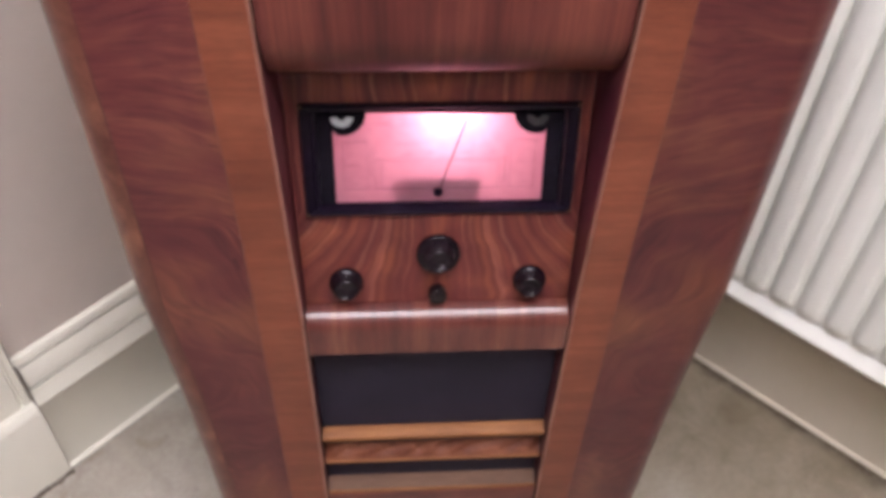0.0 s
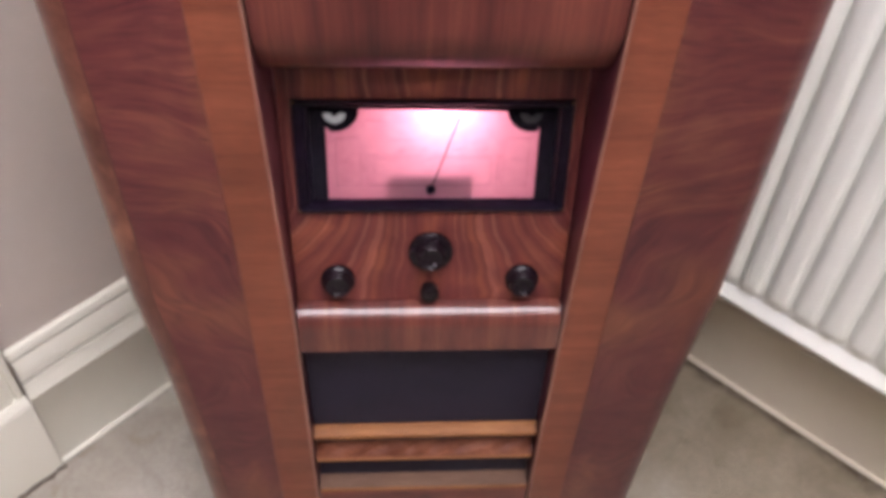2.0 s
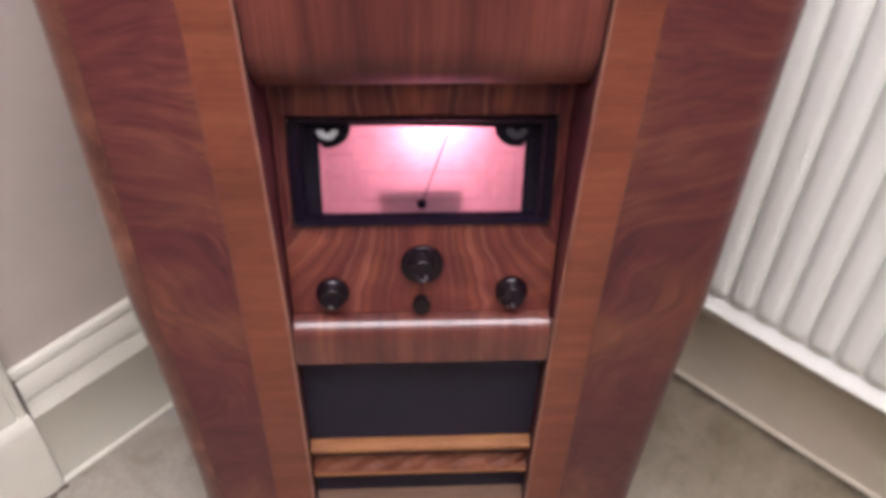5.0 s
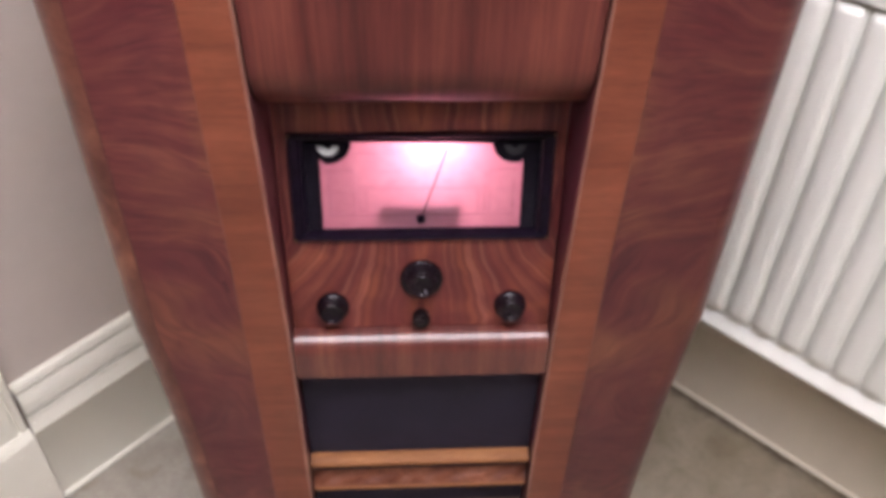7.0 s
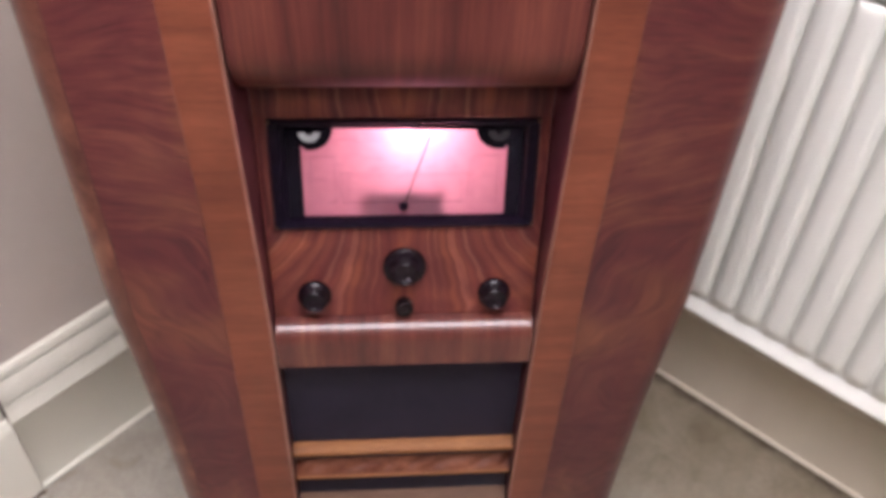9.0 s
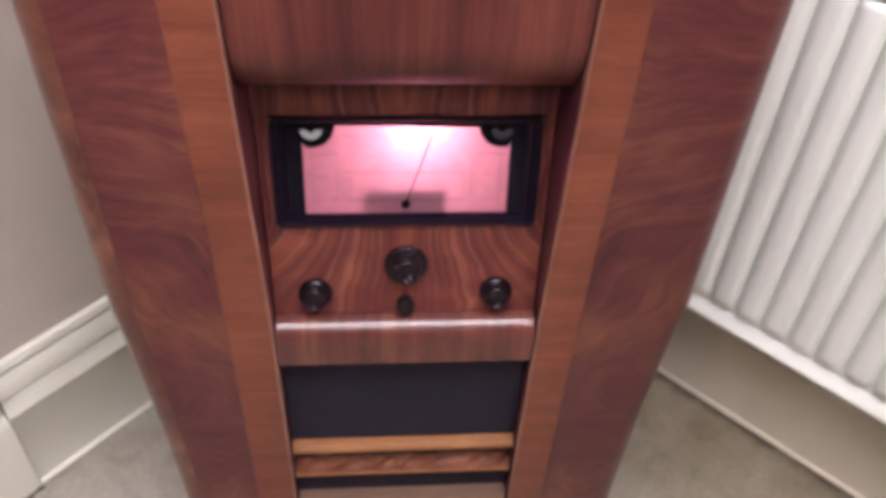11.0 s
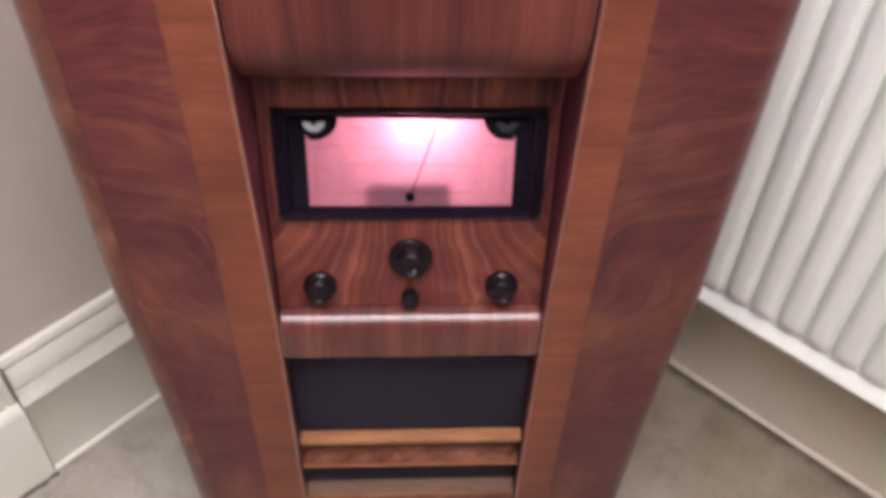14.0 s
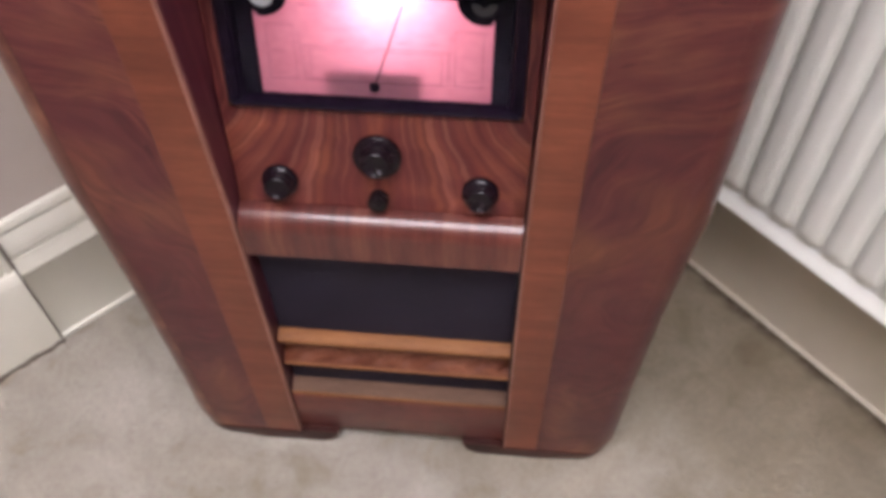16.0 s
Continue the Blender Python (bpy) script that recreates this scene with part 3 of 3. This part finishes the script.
# ---- radiator ----
def radiator():
    base = tagged(new("radiator"), "white enamelled fluted steel panel radiator", "radiator")
    pitch, first, face = 0.0378, 0.1345, 0.452
    s0, count = first - 2 * pitch, 26
    z0, z1 = 0.2525, 0.7135
    heights = [z0 - 0.0190, z0, z0 + 0.001, z0 + 0.0025, z0 + 0.0045, z0 + 0.007, z0 + 0.010, z0 + 0.015, z0 + 0.019, z0 + 0.022] + [z0 + 0.022 + (z1 - z0 - 0.044) * k / 6 for k in range(1, 7)]
    heights += [z1 - 0.015, z1 - 0.010, z1 - 0.007, z1 - 0.0045, z1 - 0.0025, z1 - 0.001, z1, z1 + 0.003]
    bm = bmesh.new()
    steps = 24
    rows = []
    for z in heights:
        end = min(max(0.0, z - z0), 1.9 * max(0.0, z1 - z))
        grow = math.sqrt(max(0.0, 1 - (1 - min(1.0, end / 0.019)) ** 2))
        row = []
        for i in range(count * steps + 1):
            f = abs((i % steps) / steps * 2 - 1) / (0.96 * (0.72 + 0.28 * grow))
            bulge = (1 - f ** 3.0) ** 0.62 * grow if f < 1 else 0.0
            row.append(bm.verts.new((s0 + pitch * i / steps, face + 0.010 - 0.012 * bulge, z)))
        rows.append(row)
    for r0, r1 in zip(rows, rows[1:]):
        for k in range(len(r0) - 1):
            bm.faces.new((r0[k], r0[k + 1], r1[k + 1], r1[k]))
    s1 = s0 + pitch * count
    part("front_panel", bm, M_RADIATOR, base)
    seam = [(face + 0.012, 0.2203), (face + 0.0040, 0.2196), (face + 0.0012, 0.2204), (face - 0.0004, 0.2224), (face - 0.0011, 0.2250), (face - 0.0008, 0.2272),
            (face + 0.0008, 0.2295), (face + 0.0045, 0.2340), (face + 0.0098, 0.2435), (face + 0.0115, 0.2445)]
    part("bottom_seam", prism(seam, s0 - 0.01, s1 + 0.01, "x", 1), M_RADIATOR, base)
    part("back_panel", box(s0 - 0.01, s1 + 0.01, face + 0.0125, face + 0.030, 0.228, 0.7185, 0.002), M_RADIATOR, base)
    cover = [(face + 0.060, 0.7195), (face + 0.001, 0.7195), (face - 0.001, 0.7215), (face - 0.001, 0.735), (face + 0.003, 0.740), (face + 0.060, 0.740)]
    part("top_cover", prism(cover, s0 - 0.014, s1 + 0.014, "x", 1), M_RADIATOR, base)
    for s in (s0 + 0.12, s1 - 0.12):
        part("bracket", box(s - 0.012, s + 0.012, face + 0.030, R_WALL, 0.30, 0.66, 0.001), M_RADIATOR, base)
    base.matrix_world = RIGHT
    return base


radiator()


# ---- radio ----
def radio():
    base = tagged(new("radio_cabinet"), "tall vintage polished walnut console radio with lit pink dial", "radio")
    W, INNER, BAND, ROUND, DEPTH, TOP, FOOT = 0.290, 0.1325, 0.174, 0.027, 0.295, 0.94, 0.020
    for k in (-1, 1):
        W = 0.285 if k < 0 else 0.290

        inner = INNER if k < 0 else INNER + 0.002

        def flip(points):
            return [(k * x, y) for x, y in points]
        body = [(inner, 0.004), (BAND, 0.004), (BAND, 0.02), (W - 0.045, 0.022), (W - 0.045, 0.06), (inner - 0.002, 0.10), (inner - 0.002, 0.006)]
        pil = part("pilaster", flared(prism(flip(body), FOOT, TOP - 0.02, "z", 36)), M_CHEEK, base)
        part("crossband", flared(prism(flip([(inner - 0.0003, 0.0), (BAND - 0.0003, 0.0), (BAND - 0.0003, 0.0038), (inner - 0.0003, 0.0038)]), FOOT, TOP - 0.02, "z", 36)), M_BAND, pil, "pale crossbanded walnut strip")
        edge = W - (0.0285 if k < 0 else 0.0273)
        face = [(BAND, 0.0002), (edge, 0.0002), (edge, 0.018), (BAND, 0.018)]
        part("burr_panel", flared(tapered(prism(flip(face), FOOT, TOP - 0.02, "z", 36))), M_BURR, pil, "dark figured burr walnut panel")
        if k < 0:
            part("stringing", tapered(prism(flip([(W - 0.0285, 0.0001), (W - 0.0273, 0.0001), (W - 0.0273, 0.018), (W - 0.0285, 0.018)]), FOOT, TOP - 0.02, "z", 36)), M_STRING, pil, "thin inlay line")
        rounded = [(W - 0.0273, 0.0)] + arc(W - ROUND, ROUND, ROUND, 270, 360, 12) + [(W, 0.05), (W - 0.0195, 0.05), (W - 0.0195, 0.0215), (W - 0.0273, 0.0195)]
        part("rounded_edge", tapered(prism(flip(rounded), FOOT, TOP - 0.02, "z", 36)), M_EDGE if k < 0 else M_BURR, pil)
        bead = [(inner - 0.0024, 0.0055), (inner - 0.0024, 0.0004)] + arc(inner - 0.0014, 0.0004, 0.0010, 180, 360, 8) + [(inner - 0.0004, 0.0038), (inner - 0.0012, 0.0038)]
        part("bead", flared(prism(flip(bead), FOOT, TOP - 0.02, "z", 36)), M_BEAD, pil, "pale rounded bead")
        part("side_panel", tapered(prism(flip([(W, 0.0502), (W, DEPTH), (W - 0.018, DEPTH), (W - 0.018, 0.0502)]), FOOT, TOP - 0.02, "z", 36)), M_BURR, base)
    W = 0.285
    part("top_board", box(-W, W, 0.0, DEPTH, TOP - 0.0198, TOP, 0.006), M_HEAD, base)
    part("back_board", box(-W + 0.04, W - 0.04, DEPTH - 0.008, DEPTH - 0.002, FOOT, TOP - 0.021), M_PLINTH, base)

    X, X1 = INNER - 0.0036, INNER - 0.0016
    header = [(0.006, TOP - 0.021), (0.006, 0.762)] + [(0.006 + 0.075 * (1 - math.cos(radians(a))), 0.762 - 0.0665 * math.sin(radians(a))) for a in range(6, 85, 6)]
    header += [(0.0742, 0.6970), (0.0742, TOP - 0.021)]
    part("header_panel", flared(prism(header, -X, X1, "x", 1)), M_HEAD, base, "striped walnut panel curving inwards")

    # Dial panel, leaning back, with an opening for the dial.
    line = list(zip(PANEL_Y[::-1], PANEL_Z[::-1]))
    xs = [-X, -0.112, 0.112, X1]
    bm = bmesh.new()
    grid = [[bm.verts.new((x, y, z)) for x in xs] for y, z in line]
    for i in range(len(line) - 1):
        for j in range(3):
            if not (i == 1 and j == 1):
                bm.faces.new((grid[i][j], grid[i][j + 1], grid[i + 1][j + 1], grid[i + 1][j]))
    made = bmesh.ops.extrude_face_region(bm, geom=list(bm.faces))
    for v in made["geom"]:
        if isinstance(v, bmesh.types.BMVert):
            v.co.y += 0.006
    part("dial_panel", flared(bm), M_PANEL, base, "book-matched striped walnut dial panel")
    rail = [(0.0340, 0.4400), (0.0300, 0.4470)] + arc(0.0232, 0.4280, 0.0202, 82, 180, 14) + [(0.003, 0.395), (0.0045, 0.3935), (0.026, 0.3935), (0.0340, 0.400)]
    part("shelf_rail", prism(rail, -X, X1, "x", 1), M_RAIL, base, "glossy rounded walnut rail")

    # Escutcheon in the plane of the dial panel.
    lean = math.atan2(0.0675 - 0.0450, 0.653 - 0.555)
    plane = Matrix.Translation((0.001, 0.0562, 0.604)) @ Matrix.Rotation(-lean, 4, "X")

    def tilted(bm):
        bmesh.ops.transform(bm, matrix=plane, verts=bm.verts)
        return bm

    bm = bmesh.new()
    loops = []
    # Half width, top, bottom and depth of each ring; the lower rim is flat and wide.
    for hx, up, down, y in ((0.1218, 0.0540, 0.0543, 0.0), (0.1218, 0.0540, 0.0543, -0.004), (0.1210, 0.0532, 0.0535, -0.0052), (0.1199, 0.0521, 0.0520, -0.0052), (0.1192, 0.0514, 0.0516, -0.0047),
                            (0.1095, 0.0452, 0.0476, 0.003), (0.1085, 0.0447, 0.0474, 0.008), (0.1085, 0.0447, 0.0474, 0.012), (0.1112, 0.0468, 0.0490, 0.012), (0.1112, 0.0468, 0.0490, 0.0)):
        loops.append([bm.verts.new((x, y, z)) for x, z in ((-hx, -down), (hx, -down), (hx, up), (-hx, up))])
    for a, b in zip(loops, loops[1:] + loops[:1]):
        for k in range(4):
            bm.faces.new((a[k], a[(k + 1) % 4], b[(k + 1) % 4], b[k]))
    esc = part("escutcheon", tilted(bm), M_BAKELITE, base, "black bevelled bakelite dial frame")
    for x in (-0.1199, 0.1199):
        for z in (-0.0521, 0.0524):
            part("pin", lathe([(0, -0.0004), (0.0012, -0.0003), (0.0014, 0.0006), (0, 0.0006)], plane @ pose(x, -0.0052, z, 90, 0, 0), 12), M_BRASS, esc, "small brass fixing pin")

    # Mask with lobed upper corners, then the paper dial behind it.
    def mask():
        bm = bmesh.new()
        hx = 0.0945
        hole = [(-hx, -0.0466), (hx, -0.0466)]
        hole += [(hx, 0.026)] + [(0.0865 + 0.0215 * math.cos(radians(a)), 0.0425 + 0.0215 * math.sin(radians(a))) for a in range(285, 179, -9)]
        hole += [(-0.0865 + 0.0215 * math.cos(radians(a)), 0.0425 + 0.0215 * math.sin(radians(a))) for a in range(360, 254, -9)] + [(-hx, 0.026)]
        outer = [(-0.1096, -0.0488), (0.1096, -0.0488), (0.1096, 0.0456), (-0.1096, 0.0456)]
        vi = [bm.verts.new((x, 0.0060, z)) for x, z in hole]
        vo = [bm.verts.new((x, 0.0060, z)) for x, z in outer]
        edges = [bm.edges.new((v[i], v[(i + 1) % len(v)])) for v in (vi, vo) for i in range(len(v))]
        bmesh.ops.triangle_fill(bm, edges=edges, use_beauty=True)
        made = bmesh.ops.extrude_face_region(bm, geom=list(bm.faces))
        for v in made["geom"]:
            if isinstance(v, bmesh.types.BMVert):
                v.co.y += 0.0010
        return tilted(bm)

    dial = part("dial", tilted(box(-0.1092, 0.1092, 0.0088, 0.0091, -0.0488, 0.0454)), M_PAPER, base, "pink printed paper dial lit from above")
    part("mask", mask(), M_MASK, dial, "black card mask with rounded corners")
    for k, mat in ((-1, M_IVORY), (1, M_DIM)):
        bm = bmesh.new()
        rim = [(k * 0.0860 + 0.0098 * math.cos(radians(a)), 0.0385 + 0.0095 * math.sin(radians(a))) for a in range(180, 361, 12)]
        rim += [(k * 0.0860 + 0.0035 * math.cos(radians(a)), 0.0385 + 0.003 * math.sin(radians(a))) for a in range(360, 179, -20)]
        lower = [bm.verts.new((x, 0.0052, z)) for x, z in rim]
        upper = [bm.verts.new((x, 0.0059, z)) for x, z in rim]
        bm.faces.new(lower)
        bm.faces.new(upper)
        for i in range(len(rim)):
            bm.faces.new((lower[i], lower[(i + 1) % len(rim)], upper[(i + 1) % len(rim)], upper[i]))
        part("indicator", tilted(bm), mat, dial, "pale crescent indicator window" if k < 0 else "unlit dark crescent indicator window")

    def bar(x0, x1, z0, z1, y=0.0085, mat=M_PRINT, name="printed_bar"):
        part(name, tilted(box(x0, x1, y, y + 0.0002, z0, z1)), mat, dial)

    t = 0.0008
    for x0, x1, z0, z1 in ((-0.0870, -0.0640, -0.034, 0.014), (0.0640, 0.0870, -0.034, 0.014), (-0.0580, 0.0590, -0.034, -0.003), (-0.0530, 0.0540, -0.034, -0.006)):
        bar(x0, x1, z0, z0 + t)
        bar(x0, x1, z1 - t, z1)
        bar(x0, x0 + t, z0, z1)
        bar(x1 - t, x1, z0, z1)
    for x0, x1, z0, z1 in ((-0.084, -0.071, -0.010, -0.0094), (-0.082, -0.072, -0.029, -0.0284), (0.072, 0.083, -0.029, -0.0284), (0.071, 0.084, -0.008, -0.0074),
                           (-0.040, -0.020, 0.0110, 0.0118), (-0.030, -0.024, 0.0010, 0.0022), (-0.012, -0.004, 0.0014, 0.0024),
                           (0.018, 0.026, 0.0010, 0.0022), (0.045, 0.050, 0.0016, 0.0026), (-0.060, -0.044, 0.030, 0.0310)):
        bar(x0, x1, z0, z1)
    for x in (-0.0605, 0.0605):
        bar(x - t / 2, x + t / 2, -0.030, 0.010)
    part("pointer_bracket", tilted(box(-0.0345, 0.0335, 0.0145, 0.0170, -0.0470, -0.0160, 0.0010)), M_SHADE, dial, "dark pointer bracket behind the paper")
    hub = plane @ pose(-0.001, 0.0080, -0.0375, 90, 0, 0)
    needle = part("needle", lathe([(0, 0.0035), (0.0035, 0.003), (0.0045, 0.0015), (0.0045, 0.0), (0, 0.0)], hub, 24), M_BAKELITE, dial, "thin black tuning needle on a hub")
    bm = box(-0.00065, 0.00065, 0.0066, 0.0072, 0.0, 0.0765)
    bmesh.ops.transform(bm, matrix=plane @ pose(-0.001, 0, -0.0375, 0, 18.7, 0), verts=bm.verts)
    part("pointer", bm, M_NEEDLE, needle)
    glass = part("glass", tilted(box(-0.1082, 0.1082, 0.0020, 0.0030, -0.0476, 0.0444)), M_GLASS, dial, "clear dial glass")
    glass.visible_shadow = False
    case = box(-0.1146, 0.1146, 0.100, 0.102, -0.0530, 0.0530)
    for x in (-0.1146, 0.1126):
        box(x, x + 0.002, 0.0068, 0.0998, -0.0530, 0.0530, bm=case)
    for z in (-0.0530, 0.0510):
        box(-0.1124, 0.1124, 0.0068, 0.0998, z, z + 0.002, bm=case)
    part("dial_case", tilted(case), M_BOX, dial, "brown lamp box behind the dial")

    # Knobs.
    def knob(x, z, r, length, body, name, label):
        y = panel_y(z) + 0.0015
        m = pose(x, y, z, 78, 0, 0)
        n = 48
        b, e = r * body, length
        prof = [(0, e - 0.0018), (b * 0.30, e - 0.0018), (b * 0.52, e - 0.0017), (b * 0.62, e - 0.0014), (b * 0.66, e - 0.0007), (b * 0.71, e - 0.0001), (b * 0.80, e), (b * 0.87, e - 0.0008), (b * 0.90, e - 0.0022),
                (b * 0.91, e - 0.0044), (b * 0.98, e - 0.0050), (b, e - 0.0058), (b, e * 0.46), (b * 1.02, e * 0.44), (b + (r - b) * 0.55, e * 0.40), (r * 0.95, e * 0.36), (r * 0.99, e * 0.32), (r, e * 0.26), (r, e * 0.06), (r * 0.97, 0.0), (0, 0.0)]
        k = part(name, lathe(prof, m, n), M_KNOB, base, label)
        if name == "knob":
            return k
        mark = box(-0.0007, 0.0007, -r * 0.50, -r * 0.24, length - 0.0022, length - 0.0010)
        bmesh.ops.transform(mark, matrix=m @ pose(0, 0, 0, 0, 0, 30), verts=mark.verts)
        part("mark", mark, M_MARK, k, "thin faded pointer mark")
        return k

    knob(-0.0885, 0.4728, 0.0165, 0.0175, 0.82, "knob", "stepped black bakelite control knob")
    knob(0.0905, 0.4718, 0.0165, 0.0175, 0.82, "knob", "stepped black bakelite control knob")
    knob(0.0005, 0.5050, 0.0212, 0.0195, 0.68, "tuning_knob", "large stepped black bakelite tuning knob")
    small = pose(0.0, panel_y(0.460) + 0.0012, 0.460, 78, 0, 0)
    part("switch_knob", lathe([(0, 0.014), (0.0066, 0.0138), (0.0086, 0.0124), (0.0093, 0.0097), (0.0091, 0.0032), (0.0087, 0.0), (0, 0)], small, 28), M_BROWN, base, "small dark brown switch knob")

    # Speaker cloth, louvres and bottom rail.
    part("speaker_cloth", box(-X, X1, 0.026, 0.030, 0.046, 0.400), M_CLOTH, base, "dark woven speaker cloth")

    def louvre(z, depth, drop, rise, mat):
        out = [(0.0255, z + rise), (0.0255 - depth + 0.002, z), (0.0255 - depth, z - 0.002), (0.0255 - depth, z - drop + 0.002), (0.0275 - depth, z - drop), (0.0255, z - drop + 0.002)]
        part("louvre", prism(out, -X, X1, "x", 1), mat, base, "orange-brown walnut louvre slat")

    louvre(0.2295, 0.0150, 0.0090, 0.002, M_SLAT)
    louvre(0.1175, 0.0185, 0.0060, 0.004, M_DUSTY)
    # The glint along this slat's rounded front, set as an orange strip.
    part("louvre_edge", prism([(0.0068, 0.1178), (0.0056, 0.1170), (0.0056, 0.1118), (0.0066, 0.1112)], -X, X1, "x", 1), M_SLAT, base, "orange louvre edge, its bright line painted on")

    # The middle louvre has a hollow face carved in slanting ripples.
    bm = bmesh.new()
    cols = []
    for i in range(241):
        x = -X + (X + X1) * i / 240
        col = []
        for v in range(9):
            q = v / 8
            z, y = 0.1950 - 0.0165 * q, 0.0255 - 0.0125 * q ** 1.2
            wave = math.sin(x * 170 + 3.6 * q + 1.3 * math.sin(x * 47)) * 0.0027 * math.sin(math.pi * min(1.0, q * 1.15))
            col.append(bm.verts.new((x, y - wave, z)))
        col += [bm.verts.new((x, 0.0130, 0.1760)), bm.verts.new((x, 0.0258, 0.1760))]
        cols.append(col)
    for p, q in zip(cols, cols[1:]):
        for i in range(11):
            bm.faces.new((p[i], p[(i + 1) % 11], q[(i + 1) % 11], q[i]))
    bm.faces.new(cols[0])
    bm.faces.new(cols[-1])
    carved = part("louvre", bm, M_RIPPLE, base, "carved rippled walnut louvre slat")
    # The carved slat's lit lower lip, likewise coloured orange as a strip.
    part("louvre_edge", prism([(0.0128, 0.1778), (0.0110, 0.1772), (0.0104, 0.1760), (0.0104, 0.1748), (0.0112, 0.1738), (0.0128, 0.1738)], -X, X1, "x", 1), M_SLAT, carved, "orange louvre edge, its bright line painted on")
    rail = [(0.0255, 0.1110), (0.0085, 0.1110), (0.0060, 0.109), (0.0060, 0.028), (0.0070, 0.026), (0.0216, 0.026), (0.0255, 0.030)]
    part("bottom_rail", prism(rail, -X, X1, "x", 1), M_BASE, base)

    # Plinth feet, with a shallow arch between them.
    for k in (-1, 1):
        side = (0.285 if k < 0 else 0.290) - 0.0263
        plan = [(0.080 + 0.006 * i, -0.0012) for i in range(8)] + [(0.130, -0.0012), (0.180, -0.0012)]
        plan += arc(side - ROUND, ROUND - 0.0012, ROUND, 270, 360, 8) + [(side, 0.050)]
        bm = bmesh.new()
        cols = []
        for x, y in plan:
            arch = max(0.0, min(1.0, (0.118 - x) / 0.038))
            low = -0.003 + 0.0285 * (1 - math.sqrt(1 - arch ** 2))
            high = 0.0256 if x < 0.1296 else FOOT - 0.0003
            shrink = 0.014 * max(0.0, min(1.0, (x - 0.2) / 0.05))
            cols.append([bm.verts.new(c) for c in ((k * x, y, high), (k * (x - 0.3 * shrink), y, 0.5 * (high + low) + 0.001), (k * (x - shrink), y + 0.3 * shrink, min(low, high - 0.0004)),
                                                   (k * (x - shrink) * 0.97, max(y + 0.006, 0.0215), min(low, high - 0.0004)), (k * x * 0.97, max(y + 0.006, 0.0215), high))])
        for p, q in zip(cols, cols[1:]):
            for i in range(5):
                bm.faces.new((p[i], p[(i + 1) % 5], q[(i + 1) % 5], q[i]))
        bm.faces.new(cols[0])
        bm.faces.new(cols[-1])
        part("foot", bm, M_PLINTH, base, "dark stained plinth foot")
        part("foot", box(min(k * 0.26, k * 0.2), max(k * 0.26, k * 0.2), 0.21, 0.27, 0.0, FOOT), M_PLINTH, base)
    base.location = (-0.0025, 0, 0)
    return base


radio()
